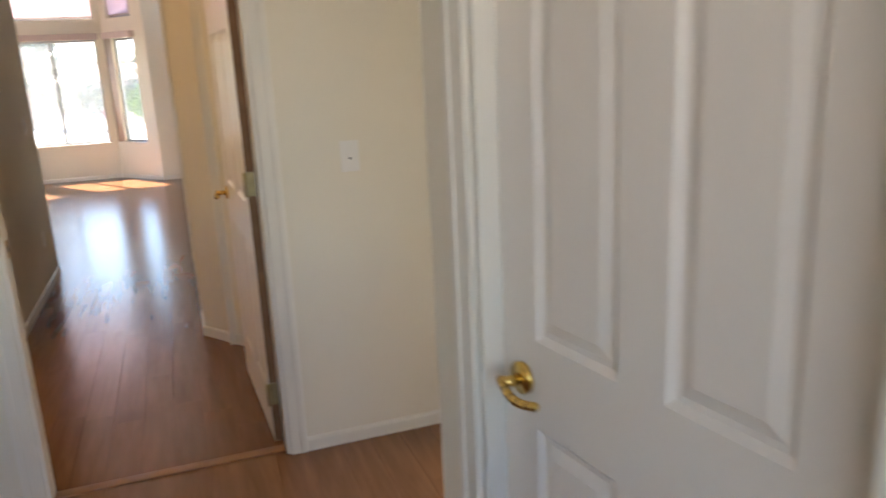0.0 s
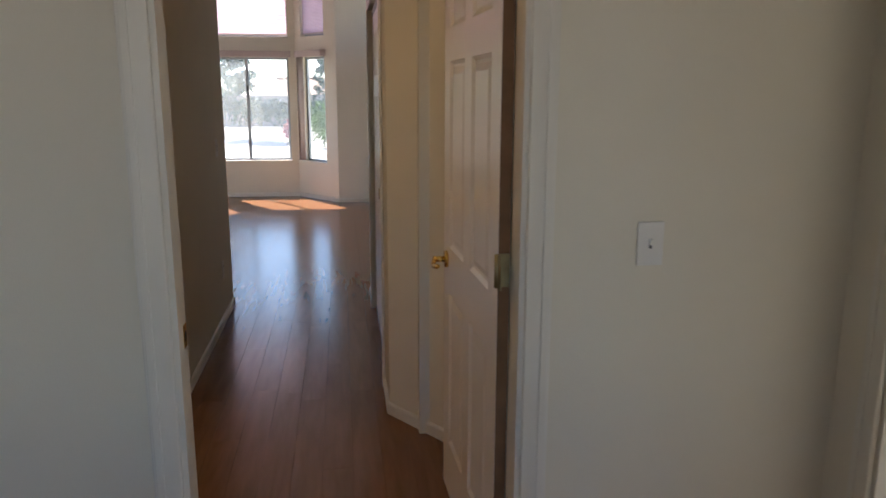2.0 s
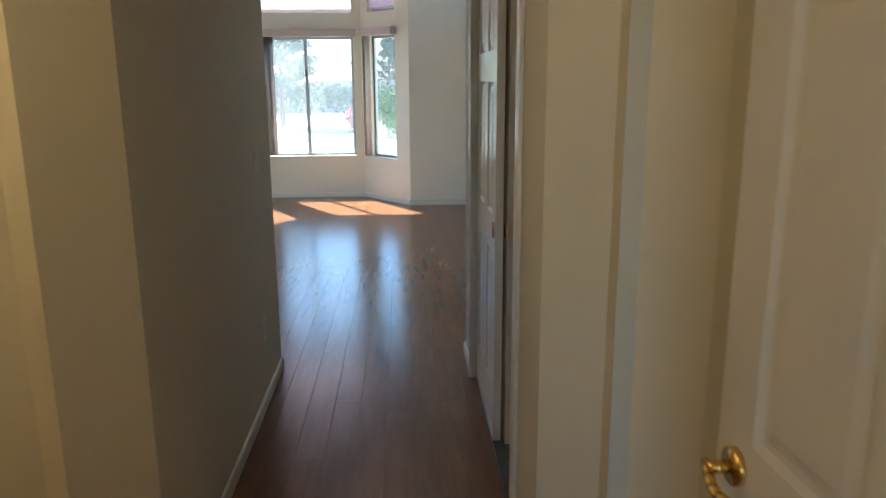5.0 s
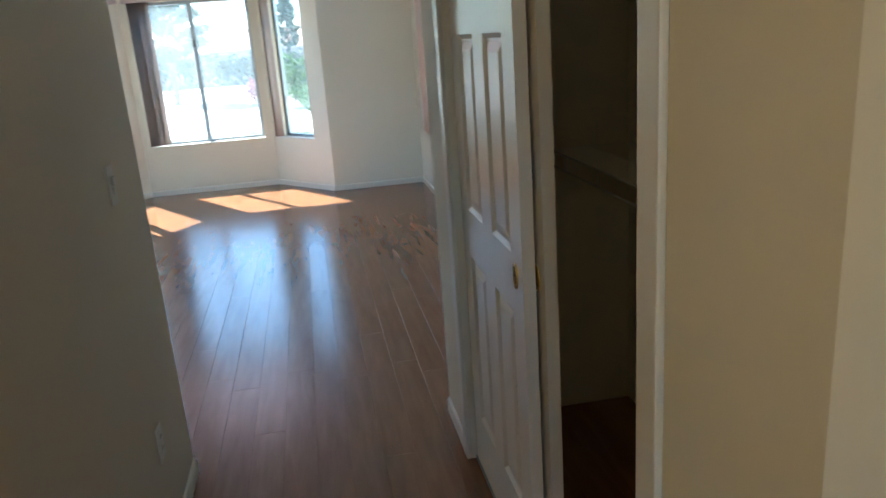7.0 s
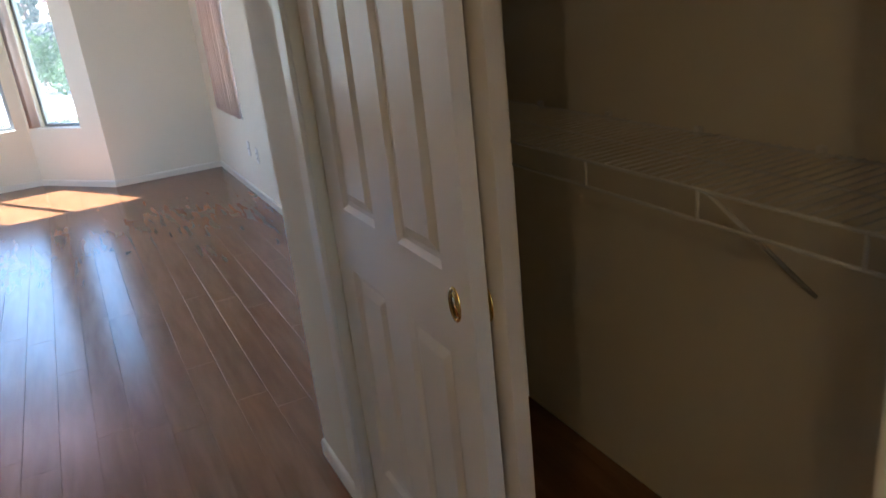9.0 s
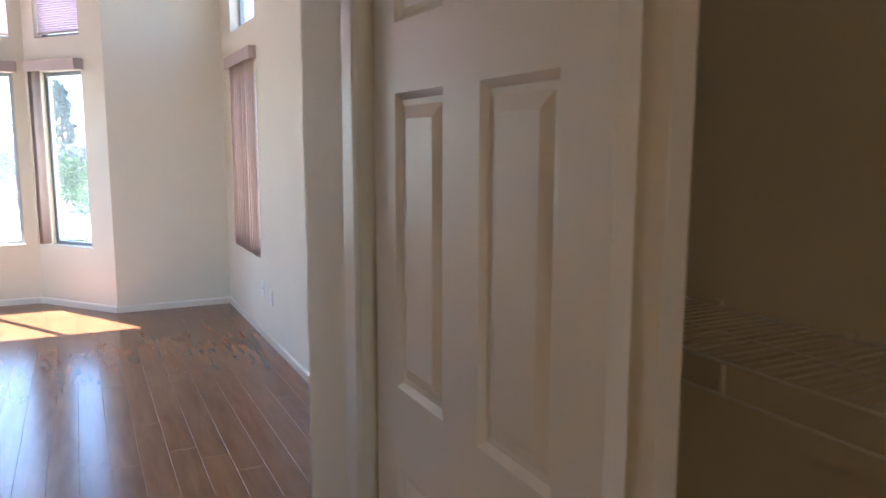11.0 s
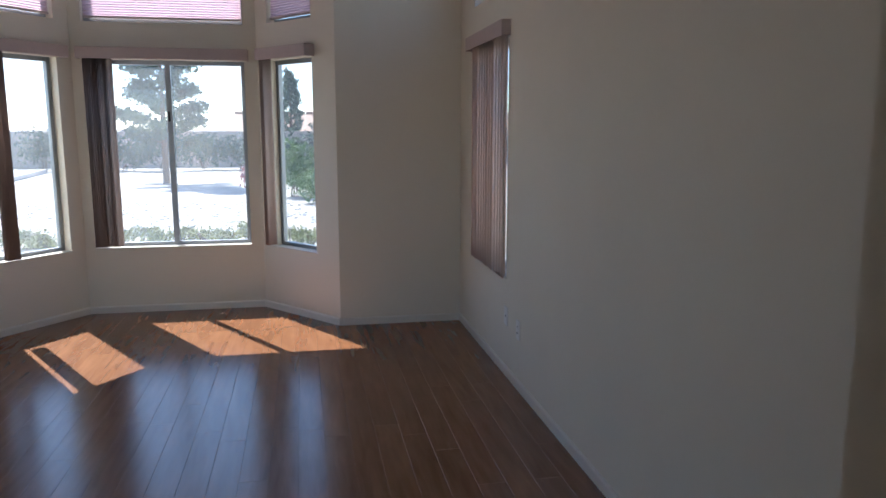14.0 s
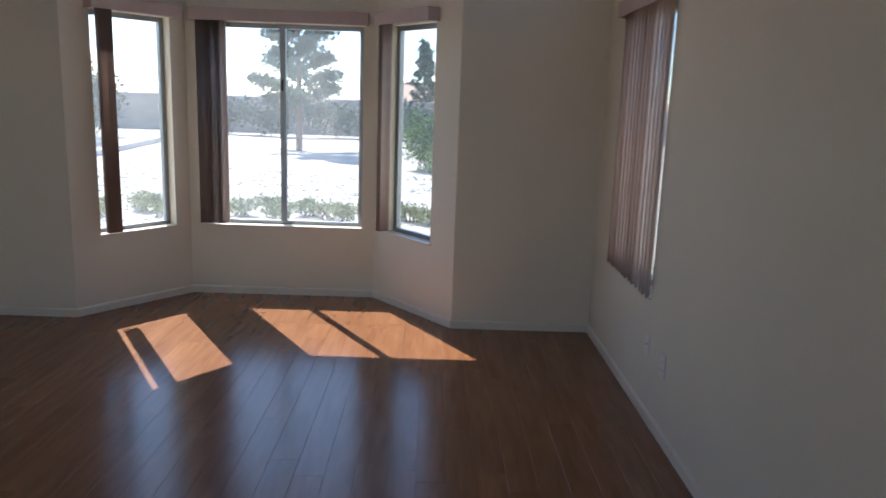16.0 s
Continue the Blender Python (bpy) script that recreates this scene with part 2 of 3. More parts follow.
# ---- setting: great room ----
bm = bmesh.new()
SIDE = (8.68, 9.56)
wall_between(bm, (ROOM_R, FAR + T), (ROOM_R, STUB_Y), T, 0, HIGH, [(FAR + T - SIDE[1], FAR + T - SIDE[0], 0.60, HEAD), (FAR + T - SIDE[1], FAR + T - SIDE[0], UP0, UP1)])
structure("wall_east", bm, WALL, "cream painted wall with a low and a high window", "wall")
bm = bmesh.new()
wall_between(bm, (BAY[0][0], FAR), (ROOM_R, FAR), T, 0, HIGH)
bmesh.ops.reverse_faces(bm, faces=bm.faces)
bmesh.ops.recalc_face_normals(bm, faces=bm.faces)
structure("wall_north", bm, WALL, "cream painted wall beside the bay window", "wall")
bm = bmesh.new()
wall_between(bm, (ROOM_L, FAR), (BAY[3][0], FAR), T, 0, HIGH)
structure("wall_north_west", bm, WALL, "cream painted wall beside the bay window", "wall")
bm = bmesh.new()
wall_between(bm, (ROOM_L, LEFT_END), (ROOM_L, FAR + T), T, 0, HIGH)
structure("wall_west", bm, WALL, "plain cream painted wall", "wall")

WINDOWS = []


def bay_wall(name, a, b, d0, d1):
    bm = bmesh.new()
    m = wall_between(bm, a, b, T, 0, HIGH, [(d0, d1, SILL, HEAD), (d0, d1, UP0, UP1)])
    structure(name, bm, WALL, "cream painted bay wall with a tall window and a high window", "wall")
    WINDOWS.append((m, d0, d1))


LR = math.dist(BAY[0], BAY[1])
LC = math.dist(BAY[1], BAY[2])
LL = math.dist(BAY[2], BAY[3])
bay_wall("wall_bay_west", BAY[3], BAY[2], 0.20, 0.79)
bay_wall("wall_bay_north", BAY[2], BAY[1], 0.09, LC - 0.10)
bay_wall("wall_bay_east", BAY[1], BAY[0], LR - 0.80, LR - 0.26)

bm = bmesh.new()
box(bm, (ROOM_L - T, LEFT_END - 0.2, HIGH), (ROOM_R + T, 11.0, HIGH + 0.12))
structure("ceiling", bm, CEIL, "white high ceiling over the great room", "ceiling")

# ---- setting: passage, closet and entry ----
bm = bmesh.new()
prism(bm, [(HALL_L, 2.90), (HALL_L, LEFT_END), (HALL_L - T, LEFT_END), (HALL_L - T, 3.0), (HALL_L - 0.28, 2.86), (HALL_L - 0.17, 2.75)], 0, LOW)
structure("wall_hall_west", bm, WALL, "cream painted passage wall with a chamfered end", "wall")
bm = bmesh.new()
# The opening in this wall is added for the unseen fill lamp.
wall_between(bm, (ROOM_L, LEFT_END - T), (HALL_L - T, LEFT_END - T), T, 0, LOW, [(0.3, 2.5, 0.1, 2.1)])
structure("wall_south_west", bm, WALL, "plain cream wall behind the passage", "wall")
bm = bmesh.new()
box(bm, (ROOM_L, LEFT_END - T, LOW + 0.12), (ROOM_R + T, LEFT_END, HIGH))
structure("wall_above_passage", bm, WALL, "cream wall above the passage opening", "wall")
bm = bmesh.new()
prism(bm, [(HALL_R, 2.82), (HALL_R, CLOSET0), (HALL_R + 0.12, CLOSET0), (HALL_R + 0.12, 2.70), (1.14, 2.50), (1.14, 2.40), (1.08, 2.43)], 0, LOW)
structure("wall_closet_south", bm, WALL, "cream passage wall with a chamfered corner", "wall")
bm = bmesh.new()
box(bm, (HALL_R, CLOSET1, 0), (HALL_R + 0.12, STUB_Y, LOW))
box(bm, (HALL_R + 0.12, STUB_Y - 0.12, 0), (ROOM_R + T, STUB_Y, LOW))
structure("wall_closet_north", bm, WALL, "short cream wall end beside the closet", "wall")
bm = bmesh.new()
box(bm, (HALL_R, CLOSET0, 2.06), (HALL_R + 0.12, CLOSET1, LOW))
structure("wall_closet_header", bm, WALL, "cream wall above the closet doors", "wall")
bm = bmesh.new()
box(bm, (CLOSET_BACK, 2.70, -0.12), (ROOM_R + T, STUB_Y - 0.12, LOW))
box(bm, (HALL_R + 0.12, 2.58, -0.005), (ROOM_R + T, 2.70, LOW))
structure("wall_closet_back", bm, WALL, "shaded cream closet back wall", "wall")
bm = bmesh.new()
box(bm, (1.14, DOORWALL + DOORTHICK, 0), (1.26, 2.50, LOW))
structure("wall_niche_east", bm, WALL, "cream wall behind the open door", "wall")
bm = bmesh.new()
box(bm, (-1.2, 2.86, 0), (HALL_L - 0.28, 2.98, LOW))
box(bm, (-1.32, DOORWALL, 0), (-1.2, 2.98, LOW))
structure("wall_niche_west", bm, WALL, "warm cream wall of the side niche", "wall")
bm = bmesh.new()
box(bm, (-2.0, DOORWALL, 0), (OPEN0 - 0.018, DOORWALL + DOORTHICK, LOW))
box(bm, (OPEN1 + 0.018, DOORWALL, 0), (2.4, DOORWALL + DOORTHICK, LOW))
box(bm, (OPEN0 - 0.018, DOORWALL, 2.06), (OPEN1 + 0.018, DOORWALL + DOORTHICK, LOW))
structure("wall_doorway", bm, WALL, "cream painted wall round the hall doorway", "wall")
bm = bmesh.new()
box(bm, (-2.12, -3.2, 0), (-2.0, DOORWALL + 0.12, LOW))
# Opening added behind the view to hold the entry's fill lamp.
wall_between(bm, (-2.0, -3.2), (2.6, -3.2), 0.12, 0, LOW, [(1.2, 3.2, 0.9, 2.1)])
structure("wall_entry_south", bm, WALL, "plain cream walls behind the entry", "wall")
# diagonal wall with the near door
DA, DB = Vector((1.25, -0.08, 0)), Vector((1.41, -1.08, 0))
ndir = (DB - DA).normalized()
NEAR = Matrix.Translation(DA) @ Matrix.Rotation(math.atan2(ndir.y, ndir.x), 4, "Z")
bm = bmesh.new()
box(bm, (0.0, 0.0, 0), (0.17, 0.12, LOW), NEAR)
box(bm, (0.17, 0.0, 2.06), (0.935, 0.12, LOW), NEAR)
box(bm, (0.935, 0.0, 0), (3.0, 0.12, LOW), NEAR)
box(bm, (1.34, -0.08, 0), (2.4, 0.03, LOW))
structure("wall_linen_closet", bm, WALL, "cream angled wall round the panelled door", "wall")
bm = bmesh.new()
box(bm, (1.95, 0.03, 0), (2.07, 0.15, LOW))
box(bm, (1.95, 1.05, 0), (2.07, DOORWALL, LOW))
box(bm, (1.95, 0.15, 2.06), (2.07, 1.05, LOW))
structure("wall_entry_east", bm, WALL, "cream wall round the opening to a bright room", "wall")
bm = bmesh.new()
wall_between(bm, (5.0, -1.0), (5.0, 4.0), -0.12, 0, LOW, [(1.2, 3.6, 0.5, 2.05)])
box(bm, (2.4, -1.12, 0), (5.12, -1.0, LOW))
box(bm, (1.64, 4.0, 0), (5.12, 4.12, LOW))
structure("wall_side_room", bm, WALL, "cream walls of the bright side room", "wall")
bm = bmesh.new()
box(bm, (2.07, -1.0, -0.08), (5.12, 4.0, 0.0))
structure("floor_side_room", bm, CARPET, "pale carpet in the bright side room", "floor")
bm = bmesh.new()
box(bm, (-2.12, -3.2, LOW), (5.12, LEFT_END - T, LOW + 0.12))
box(bm, (-0.4, LEFT_END - T, LOW), (ROOM_R + T, LEFT_END, LOW + 0.12))
structure("ceiling_entry", bm, CEIL, "white low ceiling over entry and passage", "ceiling")


# ---- trim ----
def skirting(a, b):
    """Baseboard on the line a-b, standing out to the right of it."""
    a, b = Vector((*a, 0)), Vector((*b, 0))
    d = (b - a)
    m = Matrix.Translation(a) @ Matrix.Rotation(math.atan2(d.y, d.x), 4, "Z")
    bm = bmesh.new()
    prof = [(-0.012, 0.0), (-0.012, 0.046), (-0.008, 0.054), (0.001, 0.058), (0.001, 0.0)]
    ends = [[bm.verts.new(m @ Vector((x, y, z))) for y, z in prof] for x in (0, d.length)]
    k = len(prof)
    bm.faces.new(ends[0])
    bm.faces.new(ends[1][::-1])
    for i in range(k):
        bm.faces.new((ends[0][i], ends[1][i], ends[1][(i + 1) % k], ends[0][(i + 1) % k]))
    bmesh.ops.recalc_face_normals(bm, faces=bm.faces)
    structure("baseboard", bm, TRIM, "white painted wooden baseboard", "baseboard")


for a, b in [((ROOM_R, FAR), (ROOM_R, STUB_Y)), ((BAY[0][0], FAR), (ROOM_R, FAR)), (BAY[1], BAY[0]), (BAY[2], BAY[1]), (BAY[3], BAY[2]),
             ((ROOM_L, FAR), BAY[3]), ((HALL_L, 2.90), (HALL_L, LEFT_END)), ((HALL_L - 0.17, 2.75), (HALL_L, 2.90)), ((HALL_L, LEFT_END), (ROOM_L, LEFT_END)),
             ((HALL_R, STUB_Y), (HALL_R, CLOSET1 + 0.07)), ((ROOM_R, STUB_Y), (HALL_R, STUB_Y)), ((HALL_R, CLOSET0 - 0.07), (HALL_R, 2.82)), ((HALL_R, 2.82), (1.08, 2.43)),
             ((OPEN1 + 0.065, DOORWALL), (1.95, DOORWALL)), ((-2.0, DOORWALL), (OPEN0 - 0.065, DOORWALL))]:
    skirting(a, b)


def casing(name, m, w, h, depth, both=True):
    """Door casing and jambs round an opening w by h; local x across, y into the wall."""
    ob = thing(name, "white gloss painted door casing", "door casing", m, kind="structure")
    cw, ct = 0.065, 0.016
    for y0, y1 in ([(-ct, 0.0), (depth, depth + ct)] if both else [(-ct, 0.0)]):
        s = -1 if y0 < 0 else 1
        yy = y0 if s < 0 else y1
        for x0, x1 in ((-cw, 0.004), (w - 0.004, w + cw)):
            bm = box(bmesh.new(), (x0, y0, 0), (x1, y1, h + cw), bevel=0.005)
            box(bm, (x0 + 0.008, yy - 0.005, 0.001) if x0 < 0 else (x1 - 0.028, yy - 0.005, 0.001), (x0 + 0.028, yy + 0.005, h + 0.03) if x0 < 0 else (x1 - 0.008, yy + 0.005, h + 0.03), bevel=0.003)
            part("trim", bm, TRIM, ob)
        part("trim", box(bmesh.new(), (0.004, y0, h - 0.004), (w - 0.004, y1, h + cw), bevel=0.004), TRIM, ob)
    for x0, x1 in ((0.0, 0.018), (w - 0.018, w)):
        part("jamb", box(bmesh.new(), (x0, 0.0, 0), (x1, depth, h), bevel=0.002), TRIM, ob)
    part("jamb", box(bmesh.new(), (0.018, 0.0, h - 0.018), (w - 0.018, depth, h)), TRIM, ob)
    return ob


casing("door_casing", pose(OPEN0 - 0.018, DOORWALL, 0), OPEN1 - OPEN0 + 0.036, 2.06, DOORTHICK)
casing("door_casing", NEAR @ pose(0.17, 0, 0), 0.765, 2.06, 0.12, both=False)
casing("door_casing", pose(1.95, 1.05, 0, 0, 0, -90), 0.90, 2.06, 0.12, both=False)


# ---- doors ----
def panelled_slab(bm, w, h, t, st=0.105, mid=0.10, lock=(0.80, 0.97), frieze=(1.62, 1.73)):
    """Six-panel slab: frame of stiles and rails with raised fields in recesses on both faces. Local x across, y thickness, z up."""
    xs = [(0, st), (w / 2 - mid / 2, w / 2 + mid / 2), (w - st, w)]
    zs = [(0, 0.21), lock, frieze, (h - 0.11, h)]
    for x0, x1 in xs:
        box(bm, (x0, 0, 0), (x1, t, h))
    for z0, z1 in zs:
        for x0, x1 in ((st, w / 2 - mid / 2), (w / 2 + mid / 2, w - st)):
            box(bm, (x0, 0, z0), (x1, t, z1))
    for (_, z0), (z1, _) in zip(zs, zs[1:]):
        for x0, x1 in ((st, w / 2 - mid / 2), (w / 2 + mid / 2, w - st)):
            for face, sgn in ((0.0, 1), (t, -1)):
                rings = []
                for inset, dep in ((0.0, 0.0), (0.012, 0.009), (0.022, 0.010), (0.045, 0.002)):
                    y = face + sgn * dep
                    rings.append([bm.verts.new(p) for p in ((x0 + inset, y, z0 + inset), (x1 - inset, y, z0 + inset), (x1 - inset, y, z1 - inset), (x0 + inset, y, z1 - inset))])
                for ra, rb in zip(rings, rings[1:]):
                    for i in range(4):
                        f = (ra[i], ra[(i + 1) % 4], rb[(i + 1) % 4], rb[i])
                        bm.faces.new(f if sgn > 0 else f[::-1])
                bm.faces.new(rings[-1] if sgn > 0 else rings[-1][::-1])
    return bm


def lever(parent, x, z, y, sgn, way):
    """Brass rose with a curved lever on the face at y."""
    bm = bmesh.new()
    rod(bm, (x, y, z), (x, y + sgn * 0.010, z), 0.031, 24)
    rod(bm, (x, y + sgn * 0.010, z), (x, y + sgn * 0.048, z), 0.011, 16)
    knob = part("door_handle", bm, BRASS, parent, "polished brass lever handle", True)
    bm = bmesh.new()
    pts = [(x + way * d, y + sgn * (0.048 + 0.012 * math.sin(d * 24)), z - 0.010 * math.sin(d * 28)) for d in (-0.012, 0.015, 0.04, 0.065, 0.09, 0.108)]
    for a, b in zip(pts, pts[1:]):
        rod(bm, a, b, 0.0085, 10)
        bmesh.ops.create_uvsphere(bm, u_segments=10, v_segments=6, radius=0.0085, matrix=Matrix.Translation(b))
    part("lever", bm, BRASS, knob, smooth=True)


def hung_door(name, label, m, w, h, knob_x, knob_z, way, hinge_x):
    ob = thing(name, label, "door", m)
    slab = part("door_leaf", panelled_slab(bmesh.new(), w, h, 0.035), DOOR, ob)
    slab.location = (0, 0, 0.012)
    lever(ob, knob_x, knob_z, 0.0, -1, way)
    lever(ob, knob_x, knob_z, 0.035, 1, way)
    bm = box(bmesh.new(), (-0.0015 if knob_x < w / 2 else w - 0.0005, 0.006, knob_z - 0.03), (0.0005 if knob_x < w / 2 else w + 0.0015, 0.029, knob_z + 0.03))
    part("latch_plate", bm, BRASS, ob)
    return ob


# open door of the passage: hinged on the doorway's east jamb, standing along the niche wall
swing = 92.2
d1 = hung_door("panel_door", "white gloss six-panel door standing open, brass lever handle", pose(OPEN1 + 0.002, DOORWALL + DOORTHICK + 0.018, 0, 0, 0, swing), 0.81, 2.03, 0.745, 0.93, -1, 0)
for hz in (0.22, 1.065, 1.83):
    bm = bmesh.new()
    rod(bm, (-0.012, 0.040, hz - 0.045), (-0.012, 0.040, hz + 0.045), 0.0075, 12)
    hp = part("hinge", bm, HINGE, d1, "dull brass butt hinge", True)
    bm = box(bmesh.new(), (-0.010, 0.004, hz - 0.045), (-0.0015, 0.034, hz + 0.045), bevel=0.001)
    box(bm, (-0.050, 0.036, hz - 0.045), (-0.014, 0.0395, hz + 0.045), bevel=0.001)
    part("hinge_leaf", bm, HINGE, hp)
# Thin brown strip paints the shaded gap between door and jamb.
part("hinge_gap_strip", box(bmesh.new(), (-0.0012, 0.0015, 0.014), (0.0004, 0.0335, 2.04)), EDGE, d1, "brown strip standing in for the shaded hinge gap")
stp = thing("strike_plate", "brass strike plate on the white door jamb", "strike plate", pose(OPEN0, DOORWALL + 0.065, 0.93))
part("plate", box(bmesh.new(), (0.0002, -0.016, -0.03), (0.0018, 0.016, 0.03), bevel=0.0006), BRASS, stp)
# Raised dark pad; the hole's shade is put into its colour.
part("latch_hole", box(bmesh.new(), (0.0018, -0.007, -0.012), (0.0022, 0.007, 0.012)), DARK, stp)
# closed door in the angled wall
d2 = hung_door("panel_door", "white gloss six-panel door, closed, brass lever handle", NEAR @ pose(0.19, 0.045, 0), 0.725, 2.03, 0.065, 0.90, 1, 0.7)


# sliding closet doors
def bypass_door(m, label):
    ob = thing("sliding_door", label, "closet door", m, "sliding closet doors")
    slab = part("door_leaf", panelled_slab(bmesh.new(), 0.70, 2.0, 0.032, 0.10, 0.115, (0.80, 0.955), (1.49, 1.61)), DOOR, ob)
    slab.location = (0, 0, 0.018)
    bm = bmesh.new()
    ring = 24
    prev = None
    for r, d in ((1.0, 0.0), (0.98, 0.003), (0.82, 0.003), (0.74, -0.001), (0.70, 0.0008)):
        vs = [bm.verts.new((0.062 + 0.021 * r * math.cos(a), -d, 0.92 + 0.034 * r * math.sin(a))) for a in (2 * math.pi * i / ring for i in range(ring))]
        if prev:
            for i in range(ring):
                bm.faces.new((prev[i], prev[(i + 1) % ring], vs[(i + 1) % ring], vs[i]))
        prev = vs
    bm.faces.new(prev)
    bmesh.ops.recalc_face_normals(bm, faces=bm.faces)
    part("finger_pull", bm, BRASS, ob, "oval brass finger pull", True)
    return ob


LEAD = 3.915
bypass_door(pose(HALL_R + 0.022, LEAD, 0, 0, 0, 90) @ Matrix.Diagonal((1, -1, 1, 1)) @ Matrix.Identity(4), "white gloss six-panel sliding closet door with brass pull")
bypass_door(pose(HALL_R + 0.066, LEAD - 0.035, 0, 0, 0, 90) @ Matrix.Diagonal((1, -1, 1, 1)), "white gloss six-panel sliding closet door slid behind another")
trk = thing("door_track", "narrow metal floor track of the closet doors", "door track", pose(HALL_R + 0.02, CLOSET0, 0))
bm = box(bmesh.new(), (0, 0, 0.0), (0.085, CLOSET1 - CLOSET0, 0.004))
for q in (0.0, 0.040, 0.080):
    box(bm, (q, 0, 0.004), (q + 0.004, CLOSET1 - CLOSET0, 0.013))
part("rail", bm, ALU, trk)
part("top_rail", box(bmesh.new(), (0.0, 0, 2.022), (0.09, CLOSET1 - CLOSET0, 2.058)), ALU, trk)
frame_ob = thing("door_casing", "white painted casing round the closet opening", "door casing", pose(HALL_R, CLOSET0, 0), kind="structure")
for y0, y1 in ((-0.06, 0.004), (CLOSET1 - CLOSET0 - 0.004, CLOSET1 - CLOSET0 + 0.06)):
    part("trim", box(bmesh.new(), (-0.015, y0, 0), (-0.0005, y1, 2.12), bevel=0.005), TRIM, frame_ob)
part("trim", box(bmesh.new(), (-0.015, 0.004, 2.055), (-0.0005, CLOSET1 - CLOSET0 - 0.004, 2.12), bevel=0.005), TRIM, frame_ob)

# wire shelf in the closet
shelf = thing("wire_shelf", "white vinyl-coated wire closet shelf with hanging rail", "shelf", pose(CLOSET_BACK, 2.72, 1.075))
LEN = STUB_Y - 0.12 - 2.72 - 0.02
for nm, x, z, r in (("front_rod", -0.32, 0.0, 0.0035), ("hang_rod", -0.32, -0.055, 0.0035), ("back_rod", -0.008, 0.0, 0.003), ("middle_rod", -0.16, -0.004, 0.003)):
    part(nm, rod(bmesh.new(), (x, 0, z), (x, LEN, z), r), WIRE, shelf, smooth=True)
bm = bmesh.new()
for i in range(int(LEN / 0.0254)):
    box(bm, (-0.32, 0.012 + i * 0.0254, 0.003), (-0.006, 0.0145 + i * 0.0254, 0.0055))
tagged(part("deck", bm, WIRE, shelf), kind="stuff")
for q in np.arange(0.175, LEN, 0.305):
    part("hanger_strut", rod(bmesh.new(), (-0.32, q, 0.0), (-0.32, q, -0.055), 0.0035), WIRE, shelf, smooth=True)
for q in (0.55, 1.08):
    bm = rod(bmesh.new(), (-0.31, q, -0.005), (-0.006, q, -0.29), 0.005)
    part("support_brace", bm, WIRE, shelf, smooth=True)
for q in np.arange(0.175, LEN, 0.305):
    part("wall_clip", box(bmesh.new(), (-0.014, q - 0.008, -0.008), (-0.0005, q + 0.008, 0.016), bevel=0.002), PLASTIC, shelf)


# ---- windows and blinds ----
def glazed(name, m, d0, d1, z0, z1, sliding, label):
    """Aluminium window in a wall opening. Local x along the wall, y outwards."""
    ob = thing(name, label, "window", m, kind="structure")
    fy0, fy1, fw = 0.075, 0.115, 0.034
    for nm, lo, hi in (("frame_side", (d0, fy0, z0), (d0 + fw, fy1, z1)), ("frame_side", (d1 - fw, fy0, z0), (d1, fy1, z1)),
                       ("frame_head", (d0 + fw, fy0, z1 - fw), (d1 - fw, fy1, z1)), ("frame_foot", (d0 + fw, fy0, z0), (d1 - fw, fy1, z0 + fw))):
        part(nm, box(bmesh.new(), lo, hi, bevel=0.003), ALU, ob)
    if sliding:
        c = (d0 + d1) / 2
        part("meeting_stile", box(bmesh.new(), (c - 0.022, fy0 - 0.008, z0 + fw), (c + 0.022, fy1 - 0.004, z1 - fw), bevel=0.003), ALU, ob)
        part("latch", box(bmesh.new(), (c - 0.012, fy0 - 0.022, 1.55), (c + 0.004, fy0 - 0.008, 1.63), bevel=0.003), DARK, ob)
        spans = ((d0 + fw, c - 0.022), (c + 0.022, d1 - fw))
    else:
        spans = ((d0 + fw, d1 - fw),)
    for x0, x1 in spans:
        pane = part("pane", box(bmesh.new(), (x0, 0.092, z0 + fw), (x1, 0.096, z1 - fw)), GLASS, ob)
        pane.visible_shadow = False
    if z0 < 1:
        part("window_sill", box(bmesh.new(), (d0 - 0.012, -0.014, z0 - 0.006), (d1 + 0.012, fy0, z0 + 0.006), bevel=0.003), TRIM, ob)
    return ob


def valance(m, d0, d1, z, out=0.098):
    ob = thing("blind_valance", "mauve fabric valance over vertical blinds", "valance", m)
    part("front_panel", box(bmesh.new(), (d0 - 0.035, -out, z), (d1 + 0.035, 0.008 - out, z + 0.088), bevel=0.003), VALANCE, ob)
    for x0, x1 in ((d0 - 0.035, d0 - 0.027), (d1 + 0.027, d1 + 0.035)):
        part("end_panel", box(bmesh.new(), (x0, 0.008 - out, z), (x1, -0.001, z + 0.088)), VALANCE, ob)
    part("head_rail", box(bmesh.new(), (d0 - 0.02, 0.028 - out, z + 0.03), (d1 + 0.02, -0.012, z + 0.065)), ALU, ob)
    return ob


